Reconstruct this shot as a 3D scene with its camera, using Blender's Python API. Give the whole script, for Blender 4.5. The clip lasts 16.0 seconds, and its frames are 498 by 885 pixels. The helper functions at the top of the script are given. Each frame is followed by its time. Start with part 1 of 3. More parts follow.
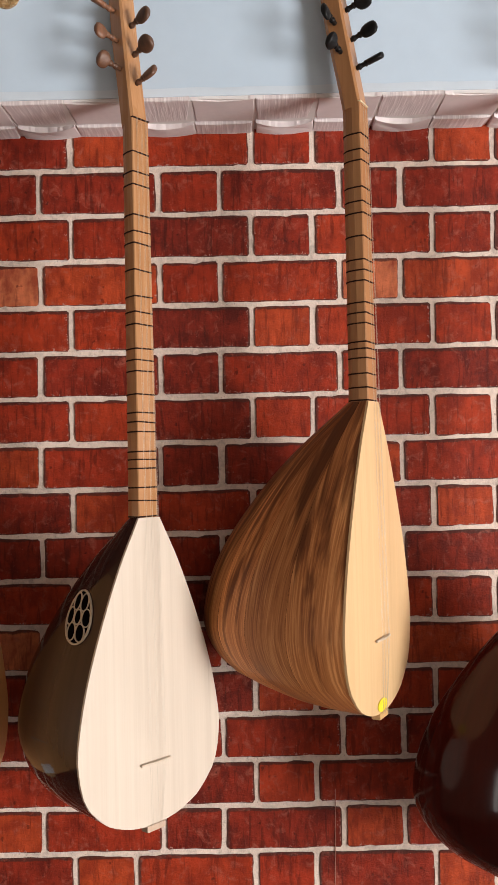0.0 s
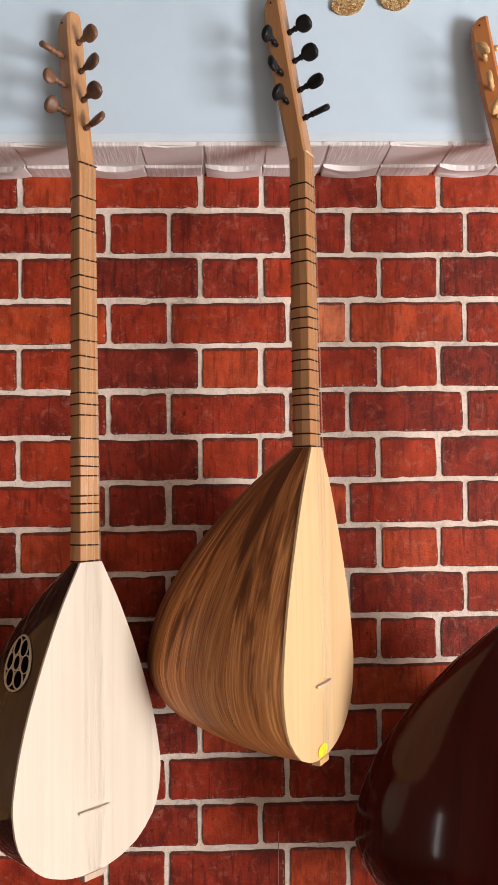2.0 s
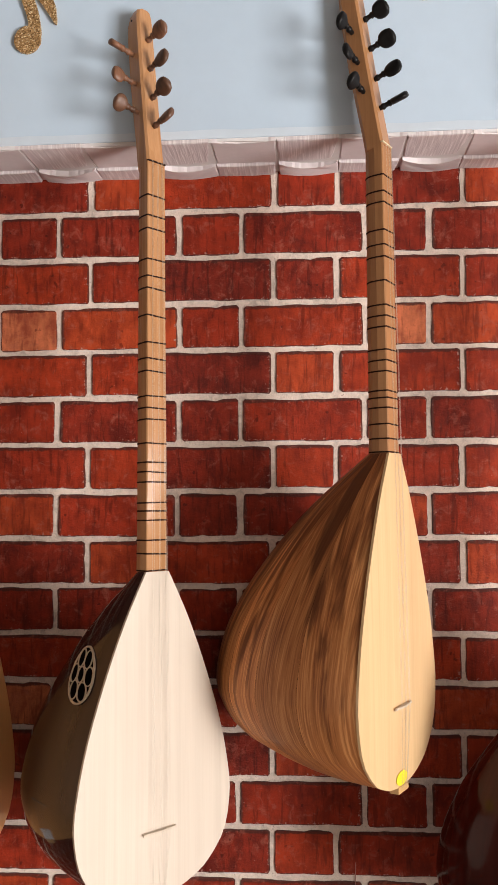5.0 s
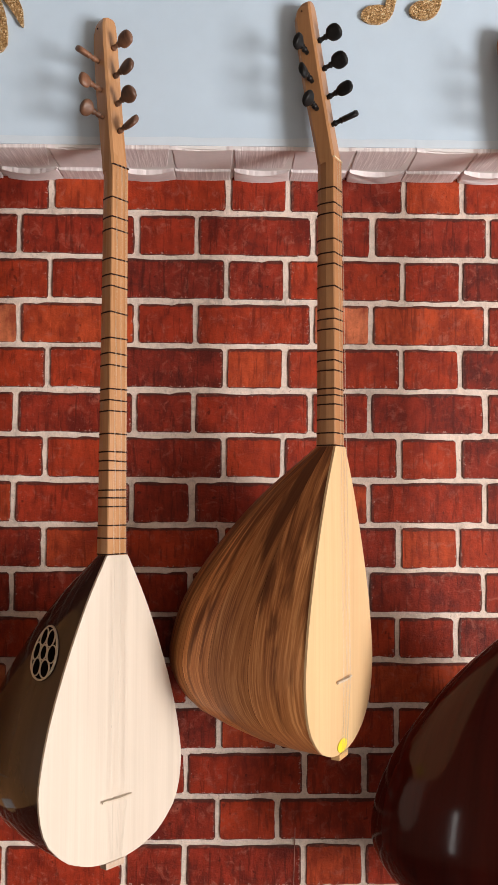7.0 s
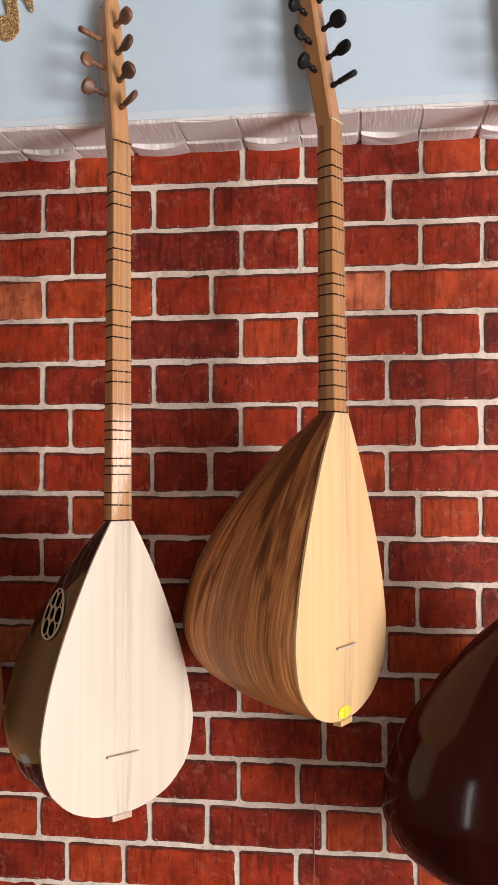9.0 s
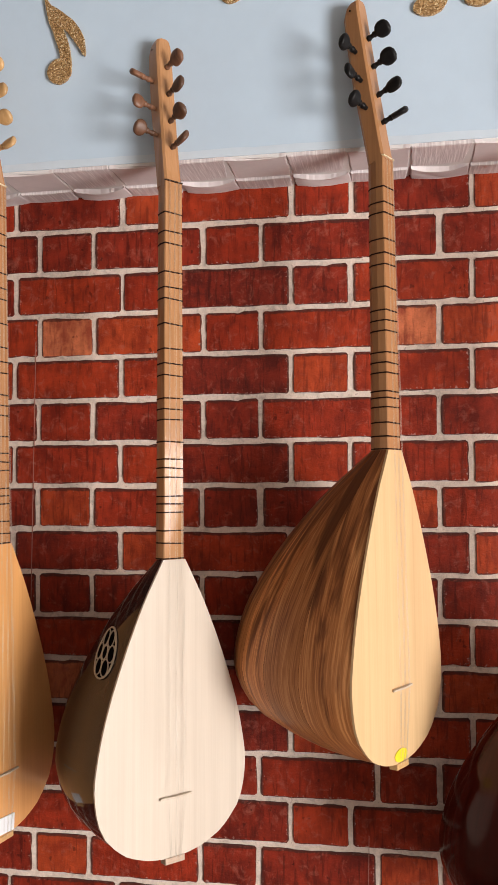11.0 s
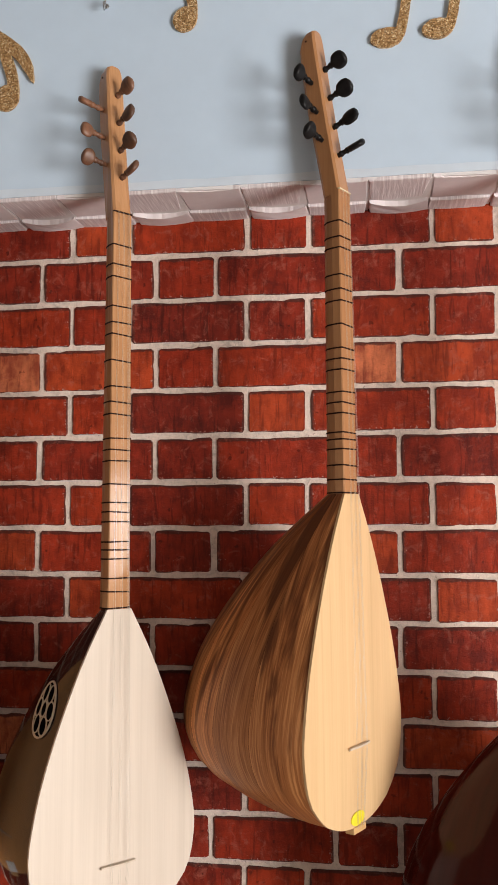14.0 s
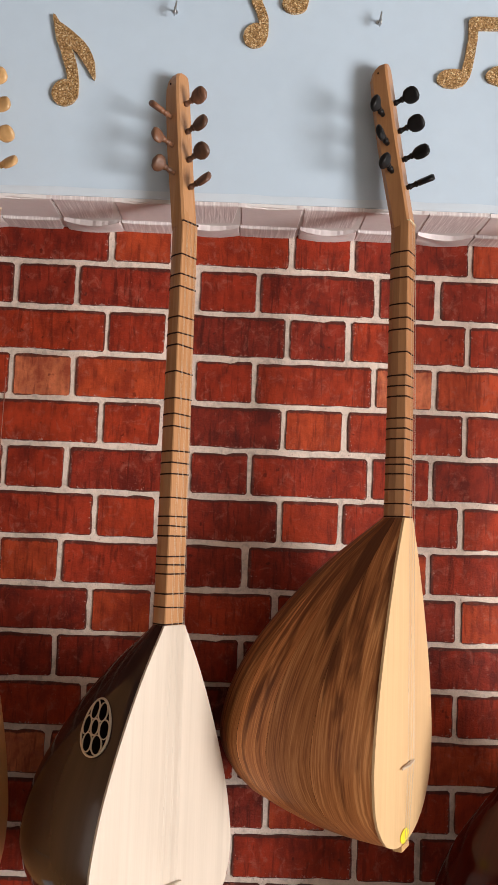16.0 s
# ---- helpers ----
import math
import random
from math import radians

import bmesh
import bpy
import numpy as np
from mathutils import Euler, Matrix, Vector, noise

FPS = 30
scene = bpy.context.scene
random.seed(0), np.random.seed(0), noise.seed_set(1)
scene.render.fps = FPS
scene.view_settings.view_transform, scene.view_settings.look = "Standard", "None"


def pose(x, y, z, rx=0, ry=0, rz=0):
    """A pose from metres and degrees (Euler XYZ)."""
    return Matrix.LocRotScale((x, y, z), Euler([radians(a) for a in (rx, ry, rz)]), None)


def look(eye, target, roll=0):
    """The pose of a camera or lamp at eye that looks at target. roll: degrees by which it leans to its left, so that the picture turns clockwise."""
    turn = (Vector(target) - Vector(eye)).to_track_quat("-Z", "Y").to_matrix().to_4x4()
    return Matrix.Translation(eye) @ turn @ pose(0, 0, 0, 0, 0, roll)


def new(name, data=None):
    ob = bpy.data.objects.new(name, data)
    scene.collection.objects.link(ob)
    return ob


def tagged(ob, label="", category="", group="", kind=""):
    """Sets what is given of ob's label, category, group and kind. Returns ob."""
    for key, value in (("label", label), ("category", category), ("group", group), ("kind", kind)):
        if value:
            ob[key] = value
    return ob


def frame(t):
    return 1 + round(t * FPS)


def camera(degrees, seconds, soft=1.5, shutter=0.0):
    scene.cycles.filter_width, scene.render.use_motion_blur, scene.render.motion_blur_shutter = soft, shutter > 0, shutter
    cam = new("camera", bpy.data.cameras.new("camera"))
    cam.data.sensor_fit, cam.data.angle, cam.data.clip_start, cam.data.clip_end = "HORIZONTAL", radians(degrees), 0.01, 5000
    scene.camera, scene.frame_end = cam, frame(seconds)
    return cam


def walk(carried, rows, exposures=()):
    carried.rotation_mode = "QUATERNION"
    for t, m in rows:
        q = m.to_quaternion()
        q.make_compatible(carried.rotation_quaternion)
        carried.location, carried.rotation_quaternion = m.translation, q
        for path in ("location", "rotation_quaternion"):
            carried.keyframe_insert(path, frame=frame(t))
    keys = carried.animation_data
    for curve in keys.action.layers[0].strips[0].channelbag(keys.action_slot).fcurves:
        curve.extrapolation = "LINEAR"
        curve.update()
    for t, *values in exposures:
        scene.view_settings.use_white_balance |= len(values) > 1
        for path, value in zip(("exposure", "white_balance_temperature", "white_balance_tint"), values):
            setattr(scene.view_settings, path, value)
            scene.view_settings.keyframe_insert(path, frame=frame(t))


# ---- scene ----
cam = camera(31.9, 16.0, soft=1.3)
METRES, EYE, TILT, LEAN, TURN = 0.94, 1.5, 0.0, 0.0, 0.0
ROWS = [
    (0.0, 0.0, 0.0, 0.0, -0.0, 0.0, -0.0),
    (0.5, -0.0221, -0.0192, 0.0159, -1.92, -0.22, -0.28),
    (1.0, -0.0162, -0.0316, 0.0319, -2.16, 0.05, -0.54),
    (1.5, 0.0073, -0.0287, 0.0368, -2.12, 0.66, -0.57),
    (2.0, 0.039, -0.0068, 0.0435, -1.95, 1.04, -0.57),
    (2.5, 0.0519, 0.012, 0.0551, -0.11, 2.1, -0.73),
    (3.0, 0.0537, 0.0228, 0.0639, 2.19, 3.31, -0.94),
    (3.5, 0.0588, 0.0272, 0.0584, 3.35, 4.05, -1.07),
    (4.0, 0.0604, 0.0502, 0.0319, 3.43, 3.2, -0.99),
    (6.5, 0.0223, -0.0286, 0.0495, 0.69, 1.85, -1.07),
    (7.0, 0.0128, -0.0288, 0.0254, -1.45, 1.65, -1.53),
    (7.5, 0.073, -0.0285, 0.0285, -1.79, 0.85, -1.78),
    (8.0, 0.1795, -0.0198, 0.0231, 2.46, 0.56, -1.46),
    (8.5, 0.2039, -0.0122, 0.0147, 6.1, 0.3, -1.21),
    (9.0, 0.2061, -0.0289, 0.0115, 7.01, 0.12, -0.9),
    (9.5, 0.189, -0.0313, 0.0157, 7.89, 0.05, -0.76),
    (10.0, 0.1788, -0.033, 0.0289, 9.24, 0.04, -0.79),
    (12.5, 0.1962, 0.0021, 0.0484, 9.52, 3.29, -0.57),
    (13.0, 0.2229, 0.0174, 0.0612, 9.11, 3.6, -0.59),
    (13.5, 0.234, 0.0375, 0.057, 7.85, 3.63, -0.45),
    (14.0, 0.2039, 0.0389, 0.0557, 7.64, 3.51, -0.83),
    (14.5, 0.1653, 0.0384, 0.0541, 7.63, 3.41, -1.48),
    (15.0, 0.1092, 0.0367, 0.0536, 7.0, 3.42, -2.38),
    (15.5, 0.0073, 0.0359, 0.058, 4.17, 3.72, -2.87),
    (16.0, -0.0825, 0.0195, 0.0622, -1.49, 4.28, -3.41),
]
EXTRA = [
    (4.2, look((0.062, 0.057, 1.512), (-0.071, 2.050, 1.616), 0.8)),
    (6.3, look((0.026, -0.014, 1.551), (-0.040, 1.984, 1.600), 1.1)),
    (7.8, look((0.135, -0.016, 1.516), (0.156, 1.983, 1.555), 1.6)),
    (12.3, look((0.178, -0.002, 1.538), (-0.149, 1.967, 1.660), 0.6)),
    (15.7, look((-0.025, 0.020, 1.570), (-0.109, 2.014, 1.691), 2.9)),
]
STEPS = [(t, pose(0, 0, EYE, TILT, LEAN, TURN) @ pose(METRES * x, METRES * y, METRES * z, 90 + pitch, roll, yaw)) for t, x, y, z, yaw, pitch, roll in ROWS]
walk(cam, sorted(STEPS + EXTRA, key=lambda step: step[0]), [(0.0, -0.03), (0.5, 0.0), (3.5, 0.05), (9.0, 0.0), (10.5, 0.0), (12.5, -0.14), (14.2, -0.16), (15.0, -0.17), (15.6, -0.03), (16.0, 0.0)])

# ---- world and light ----
world = bpy.data.worlds.new("world")
scene.world = world
world.use_nodes = True
sky = world.node_tree.nodes.new("ShaderNodeTexSky")
sky.sky_type, sky.sun_disc = "NISHITA", False
sky.sun_elevation, sky.sun_rotation = radians(38), radians(120)
world.node_tree.links.new(sky.outputs[0], world.node_tree.nodes["Background"].inputs[0])
world.node_tree.nodes["Background"].inputs[1].default_value = 0.12


def window_light(name, centre, target, wide, high, watts, colour):
    data = bpy.data.lights.new(name, "AREA")
    data.shape, data.size, data.size_y = "RECTANGLE", wide, high
    data.energy, data.color = watts, colour
    ob = new(name, data)
    ob.matrix_world = look(centre, target)
    return ob


# daylight in the openings of the two side walls and of the wall opposite
window_light("window_daylight_east", (3.16, -1.22, 0.95), (0.0, -1.22, 0.95), 1.55, 1.65, 268, (1.0, 0.965, 0.935))
window_light("side_light_daylight", (3.16, 0.74, 1.68), (0.0, 0.74, 1.68), 0.46, 0.50, 15, (1.0, 0.965, 0.935))
window_light("window_daylight_west", (-2.16, -0.55, 1.0), (0.0, -0.55, 1.0), 0.13, 0.85, 3.5, (1.0, 0.985, 0.96))
window_light("window_daylight_south", (0.9, -2.36, 1.3), (0.9, 0.0, 1.3), 0.12, 1.1, 4.0, (1.0, 0.97, 0.92))


# ---- materials ----
def material(name, rough=0.5, coat=0.0, metal=0.0):
    m = bpy.data.materials.new(name)
    m.use_nodes = True
    b = m.node_tree.nodes["Principled BSDF"]
    b.inputs["Roughness"].default_value = rough
    b.inputs["Metallic"].default_value = metal
    b.inputs["Coat Weight"].default_value = coat
    b.inputs["Coat Roughness"].default_value = 0.035
    return m, m.node_tree, b


def node(nt, kind, **inputs):
    n = nt.nodes.new(kind)
    for key, value in inputs.items():
        n.inputs[key.replace("_", " ")].default_value = value
    return n


def coords(nt, scale, source="Object"):
    c = nt.nodes.new("ShaderNodeTexCoord")
    mp = nt.nodes.new("ShaderNodeMapping")
    mp.inputs["Scale"].default_value = scale
    nt.links.new(c.outputs[source], mp.inputs[0])
    return mp.outputs[0]


def noise_tex(nt, vector, scale, detail=4, rough=0.55, distort=0.0):
    n = node(nt, "ShaderNodeTexNoise", Scale=scale, Detail=detail, Roughness=rough, Distortion=distort)
    nt.links.new(vector, n.inputs["Vector"])
    return n.outputs[0]


def ramp(nt, fac, stops):
    r = nt.nodes.new("ShaderNodeValToRGB")
    while len(r.color_ramp.elements) < len(stops):
        r.color_ramp.elements.new(0.5)
    for e, (p, c) in zip(r.color_ramp.elements, stops):
        e.position, e.color = p, (*c, 1)
    nt.links.new(fac, r.inputs[0])
    return r.outputs[0]


def mix(nt, fac, a, b, blend="MIX"):
    m = nt.nodes.new("ShaderNodeMix")
    m.data_type, m.blend_type = "RGBA", blend
    for value, i in ((fac, 0), (a, 6), (b, 7)):
        if isinstance(value, (int, float)):
            m.inputs[i].default_value = value
        elif isinstance(value, tuple):
            m.inputs[i].default_value = (*value, 1)
        else:
            nt.links.new(value, m.inputs[i])
    return m.outputs[2]


def maths(nt, op, a, b=0.0):
    m = nt.nodes.new("ShaderNodeMath")
    m.operation = op
    for value, i in ((a, 0), (b, 1)):
        if isinstance(value, (int, float)):
            m.inputs[i].default_value = value
        else:
            nt.links.new(value, m.inputs[i])
    return m.outputs[0]


def bump(nt, b, height, strength=0.3, distance=0.001):
    n = node(nt, "ShaderNodeBump", Strength=strength, Distance=distance)
    nt.links.new(height, n.inputs["Height"])
    nt.links.new(n.outputs[0], b.inputs["Normal"])


def scaled(c, f):
    return tuple(min(1.0, v * f) for v in c)


def wood(name, light, dark, lines=260.0, rough=0.4, coat=0.0, source="Object", stretch=(1.0, 1.0, 0.035), streak=0.5, vary=0.0):
    m, nt, b = material(name, rough, coat)
    v = coords(nt, stretch, source)
    fine = noise_tex(nt, v, lines, 5, 0.6, 0.3)
    broad = noise_tex(nt, v, lines * 0.12, 3, 0.5, 0.6)
    base = ramp(nt, fine, [(0.32, dark), (0.62, light)])
    wide = ramp(nt, broad, [(0.3, scaled(dark, 0.85)), (0.5, scaled(light, 0.95)), (0.72, scaled(light, 1.06))])
    col = mix(nt, streak, base, wide)
    if vary:
        info = nt.nodes.new("ShaderNodeObjectInfo")
        f = maths(nt, "ADD", maths(nt, "MULTIPLY", info.outputs["Random"], vary * 2), 1 - vary)
        tone = nt.nodes.new("ShaderNodeCombineColor")
        for i in range(3):
            nt.links.new(f, tone.inputs[i])
        col = mix(nt, 1.0, col, tone.outputs[0], "MULTIPLY")
    nt.links.new(col, b.inputs["Base Color"])
    r = maths(nt, "ADD", maths(nt, "MULTIPLY", broad, 0.18), rough - 0.09)
    nt.links.new(r, b.inputs["Roughness"])
    bump(nt, b, fine, 0.12, 0.0004)
    return m


def plain(name, colour, rough=0.5, coat=0.0, metal=0.0, vary=0.12, scale=60.0, relief=0.15):
    m, nt, b = material(name, rough, coat, metal)
    v = coords(nt, (1, 1, 1))
    big = noise_tex(nt, v, scale * 0.12, 4)
    fine = noise_tex(nt, v, scale, 5)
    col = ramp(nt, maths(nt, "ADD", maths(nt, "MULTIPLY", big, 0.6), maths(nt, "MULTIPLY", fine, 0.4)),
               [(0.3, scaled(colour, 1 - vary)), (0.7, scaled(colour, 1 + vary * 0.6))])
    nt.links.new(col, b.inputs["Base Color"])
    r = maths(nt, "ADD", maths(nt, "MULTIPLY", fine, 0.16), max(0.02, rough - 0.08))
    nt.links.new(r, b.inputs["Roughness"])
    if relief:
        bump(nt, b, fine, relief, 0.0006)
    return m


MORTAR = (0.70, 0.572, 0.50)


def brick_paint(name, colour, deep):
    m, nt, b = material(name, 0.55)
    b.inputs["Specular IOR Level"].default_value = 0.18
    info = nt.nodes.new("ShaderNodeObjectInfo")
    c = nt.nodes.new("ShaderNodeTexCoord")
    shift = nt.nodes.new("ShaderNodeVectorMath")
    shift.operation = "MULTIPLY_ADD"
    comb = nt.nodes.new("ShaderNodeCombineXYZ")
    for i in range(3):
        nt.links.new(info.outputs["Random"], comb.inputs[i])
    nt.links.new(comb.outputs[0], shift.inputs[0])
    shift.inputs[1].default_value = (7.1, 3.3, 5.7)
    nt.links.new(c.outputs["Object"], shift.inputs[2])
    mp = nt.nodes.new("ShaderNodeMapping")
    mp.inputs["Scale"].default_value = (1, 1, 0.28)
    nt.links.new(shift.outputs[0], mp.inputs[0])
    streak = noise_tex(nt, mp.outputs[0], 95, 6, 0.62, 0.4)
    cloud = noise_tex(nt, shift.outputs[0], 22, 5, 0.6, 0.5)
    grit = noise_tex(nt, shift.outputs[0], 240, 4, 0.6)
    body = ramp(nt, maths(nt, "ADD", maths(nt, "MULTIPLY", streak, 0.38), maths(nt, "MULTIPLY", cloud, 0.62)),
                [(0.40, deep), (0.50, colour), (0.60, scaled(colour, 1.34))])
    body = mix(nt, ramp(nt, grit, [(0.62, (0, 0, 0)), (0.70, (0.4, 0.4, 0.4))]), body, scaled(deep, 0.55))
    # lime chips that creep in from the joints
    sep = nt.nodes.new("ShaderNodeSeparateXYZ")
    nt.links.new(c.outputs["Generated"], sep.inputs[0])

    def rim(axis, size):
        return maths(nt, "MULTIPLY", maths(nt, "MINIMUM", sep.outputs[axis], maths(nt, "SUBTRACT", 1.0, sep.outputs[axis])), size)
    edge = maths(nt, "MINIMUM", rim(0, 0.14), rim(2, 0.062))
    chip = maths(nt, "SUBTRACT", maths(nt, "MULTIPLY", maths(nt, "SUBTRACT", noise_tex(nt, shift.outputs[0], 170, 5, 0.75), 0.475), 0.034), edge)
    fac = ramp(nt, maths(nt, "ADD", maths(nt, "MULTIPLY", chip, 220), 0.5), [(0.42, (0, 0, 0)), (0.62, (0.75, 0.75, 0.75))])
    body = mix(nt, fac, body, (0.46, 0.27, 0.23))
    # ragged dark line along the upper edge: printed shadow, put into the colour
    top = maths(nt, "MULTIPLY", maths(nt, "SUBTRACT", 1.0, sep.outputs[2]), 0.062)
    printed_shade = maths(nt, "SUBTRACT", maths(nt, "MULTIPLY", noise_tex(nt, shift.outputs[0], 34, 6, 0.75), 0.0115), top)
    fac = ramp(nt, maths(nt, "ADD", maths(nt, "MULTIPLY", printed_shade, 260), 0.5), [(0.3, (0, 0, 0)), (0.75, (0.85, 0.85, 0.85))])
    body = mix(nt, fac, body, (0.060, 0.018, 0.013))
    # the same printed shadow along one end, thinner
    end = maths(nt, "SUBTRACT", maths(nt, "MULTIPLY", noise_tex(nt, shift.outputs[0], 46, 6, 0.75), 0.0085), maths(nt, "MULTIPLY", sep.outputs[0], 0.14))
    fac = ramp(nt, maths(nt, "ADD", maths(nt, "MULTIPLY", end, 300), 0.5), [(0.3, (0, 0, 0)), (0.75, (0.7, 0.7, 0.7))])
    body = mix(nt, fac, body, (0.070, 0.022, 0.016))
    # thin brown outline that breaks off in places
    line = maths(nt, "SUBTRACT", maths(nt, "MULTIPLY", noise_tex(nt, shift.outputs[0], 55, 5, 0.7), 0.0052), edge)
    fac = ramp(nt, maths(nt, "ADD", maths(nt, "MULTIPLY", line, 900), 0.5), [(0.3, (0, 0, 0)), (0.7, (0.8, 0.8, 0.8))])
    body = mix(nt, fac, body, (0.075, 0.028, 0.021))
    # rubbed pinkish patches and dark runs
    rub = ramp(nt, noise_tex(nt, shift.outputs[0], 48, 6, 0.72, 0.8), [(0.54, (0, 0, 0)), (0.68, (0.55, 0.55, 0.55))])
    body = mix(nt, rub, body, (0.36, 0.105, 0.07))
    run = nt.nodes.new("ShaderNodeMapping")
    run.inputs["Scale"].default_value = (1, 1, 0.12)
    nt.links.new(shift.outputs[0], run.inputs[0])
    fac = ramp(nt, noise_tex(nt, run.outputs[0], 140, 3, 0.6, 0.5), [(0.55, (0, 0, 0)), (0.66, (0.6, 0.6, 0.6))])
    body = mix(nt, fac, body, scaled(deep, 0.55))
    # broad dark pits
    pock = ramp(nt, noise_tex(nt, shift.outputs[0], 75, 2, 0.5), [(0.70, (0, 0, 0)), (0.745, (0.7, 0.7, 0.7))])
    body = mix(nt, pock, body, scaled(deep, 0.45))
    fleck = ramp(nt, noise_tex(nt, shift.outputs[0], 330, 3, 0.6), [(0.71, (0, 0, 0)), (0.76, (0.5, 0.5, 0.5))])
    body = mix(nt, fleck, body, (0.50, 0.25, 0.20))
    nt.links.new(body, b.inputs["Base Color"])
    nt.links.new(maths(nt, "ADD", maths(nt, "MULTIPLY", cloud, 0.25), 0.45), b.inputs["Roughness"])
    lump = nt.nodes.new("ShaderNodeMapping")
    lump.inputs["Scale"].default_value = (0.45, 1, 1)
    nt.links.new(shift.outputs[0], lump.inputs[0])
    pit = noise_tex(nt, lump.outputs[0], 120, 5, 0.7, 1.2)
    bump(nt, b, maths(nt, "ADD", maths(nt, "ADD", streak, grit), maths(nt, "MULTIPLY", pit, 2.0)), 0.55, 0.0014)
    return m


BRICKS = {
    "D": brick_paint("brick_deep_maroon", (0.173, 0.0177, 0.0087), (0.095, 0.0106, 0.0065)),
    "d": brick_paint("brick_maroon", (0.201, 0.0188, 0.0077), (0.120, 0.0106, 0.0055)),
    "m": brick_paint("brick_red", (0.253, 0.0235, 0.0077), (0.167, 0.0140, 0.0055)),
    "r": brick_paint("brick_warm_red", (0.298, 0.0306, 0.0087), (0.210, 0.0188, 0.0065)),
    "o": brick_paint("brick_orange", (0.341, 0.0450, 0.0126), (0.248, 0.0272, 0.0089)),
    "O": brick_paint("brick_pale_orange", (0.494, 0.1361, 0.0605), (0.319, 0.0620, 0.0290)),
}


def mortar():
    m, nt, b = material("lime_mortar", 0.85)
    b.inputs["Specular IOR Level"].default_value = 0.15
    v = coords(nt, (1, 1, 1))
    broad, lump, sand = noise_tex(nt, v, 14, 4), noise_tex(nt, v, 110, 5, 0.65, 0.6), noise_tex(nt, v, 480, 4, 0.7)
    col = ramp(nt, maths(nt, "ADD", maths(nt, "MULTIPLY", broad, 0.45), maths(nt, "MULTIPLY", lump, 0.55)),
               [(0.36, scaled(MORTAR, 0.72)), (0.48, MORTAR), (0.62, scaled(MORTAR, 1.18))])
    col = mix(nt, ramp(nt, sand, [(0.58, (0, 0, 0)), (0.68, (0.3, 0.3, 0.3))]), col, scaled(MORTAR, 0.45))
    pits = ramp(nt, noise_tex(nt, v, 190, 3, 0.6), [(0.65, (0, 0, 0)), (0.71, (0.5, 0.5, 0.5))])
    nt.links.new(mix(nt, pits, col, (0.20, 0.115, 0.09)), b.inputs["Base Color"])
    bump(nt, b, maths(nt, "ADD", lump, sand), 0.6, 0.0018)
    return m


mortar_mat = mortar()
blue_mat = plain("pale_blue_wall_paint", (0.53, 0.645, 0.77), 0.55, vary=0.045, scale=40, relief=0.08)
tan_mat = plain("tan_wall_paint", (0.18, 0.14, 0.105), 0.7, vary=0.05, scale=30)
ceiling_mat = plain("tan_ceiling_paint", (0.26, 0.23, 0.20), 0.8, vary=0.04, scale=30)
floor_mat = plain("dark_floor_tile", (0.14, 0.12, 0.10), 0.4, vary=0.15, scale=30)
slab_mat = plain("lilac_grey_stone", (0.70, 0.63, 0.635), 0.6, vary=0.10, scale=90, relief=0.3)
edge_mat = plain("whitish_blue_paint", (0.61, 0.69, 0.78), 0.6, vary=0.06, scale=60, relief=0.2)
lime_mat = plain("white_lime", (0.70, 0.665, 0.66), 0.7, vary=0.06, scale=90, relief=0.3)


def rough_stone():
    m, nt, b = material("combed_lilac_stone", 0.65)
    v = coords(nt, (1, 0.05, 0.05))
    comb = noise_tex(nt, v, 330, 2, 0.5, 0.3)
    col = ramp(nt, comb, [(0.40, (0.62, 0.55, 0.56)), (0.55, (0.70, 0.63, 0.635)), (0.68, (0.82, 0.77, 0.77))])
    nt.links.new(col, b.inputs["Base Color"])
    bump(nt, b, comb, 0.6, 0.0015)
    return m


comb_mat = rough_stone()


def glitter():
    m, nt, b = material("gold_glitter", 0.35, 0.0, 0.35)
    v = coords(nt, (1, 1, 1))
    vor = node(nt, "ShaderNodeTexVoronoi", Scale=620.0)
    nt.links.new(v, vor.inputs["Vector"])
    sep = nt.nodes.new("ShaderNodeSeparateColor")
    nt.links.new(vor.outputs["Color"], sep.inputs[0])
    col = ramp(nt, sep.outputs[0], [(0.0, (0.15, 0.075, 0.022)), (0.45, (0.45, 0.255, 0.105)), (0.8, (0.58, 0.35, 0.155)), (0.97, (0.95, 0.80, 0.52))])
    nt.links.new(col, b.inputs["Base Color"])
    nt.links.new(maths(nt, "ADD", maths(nt, "MULTIPLY", sep.outputs[1], 0.4), 0.2), b.inputs["Roughness"])
    bump(nt, b, sep.outputs[2], 0.8, 0.001)
    return m


glitter_mat = glitter()
steel_mat = plain("zinc_steel", (0.55, 0.55, 0.56), 0.3, metal=1.0, vary=0.1, scale=300)
fret_mat = plain("dark_nylon_fret", (0.030, 0.012, 0.008), 0.75, vary=0.2, scale=300)
string_mat = plain("steel_string", (0.56, 0.50, 0.42), 0.3, metal=0.2, vary=0.05, relief=0)
fret_mat.node_tree.nodes["Principled BSDF"].inputs["Specular IOR Level"].default_value = 0.1
nut_mat = plain("bone_nut", (0.72, 0.62, 0.42), 0.4, vary=0.1)
spruce_white = wood("pale_spruce", (0.62, 0.53, 0.445), (0.58, 0.485, 0.40), 520, 0.30, 0.22, stretch=(1, 0.2, 0.015), streak=0.4)
spruce_honey = wood("honey_spruce", (0.65, 0.435, 0.235), (0.58, 0.365, 0.185), 420, 0.36, 0.06, stretch=(1, 0.2, 0.015), streak=0.5)
for top in (spruce_white, spruce_honey):
    top.node_tree.nodes["Principled BSDF"].inputs["Specular IOR Level"].default_value = 0.25
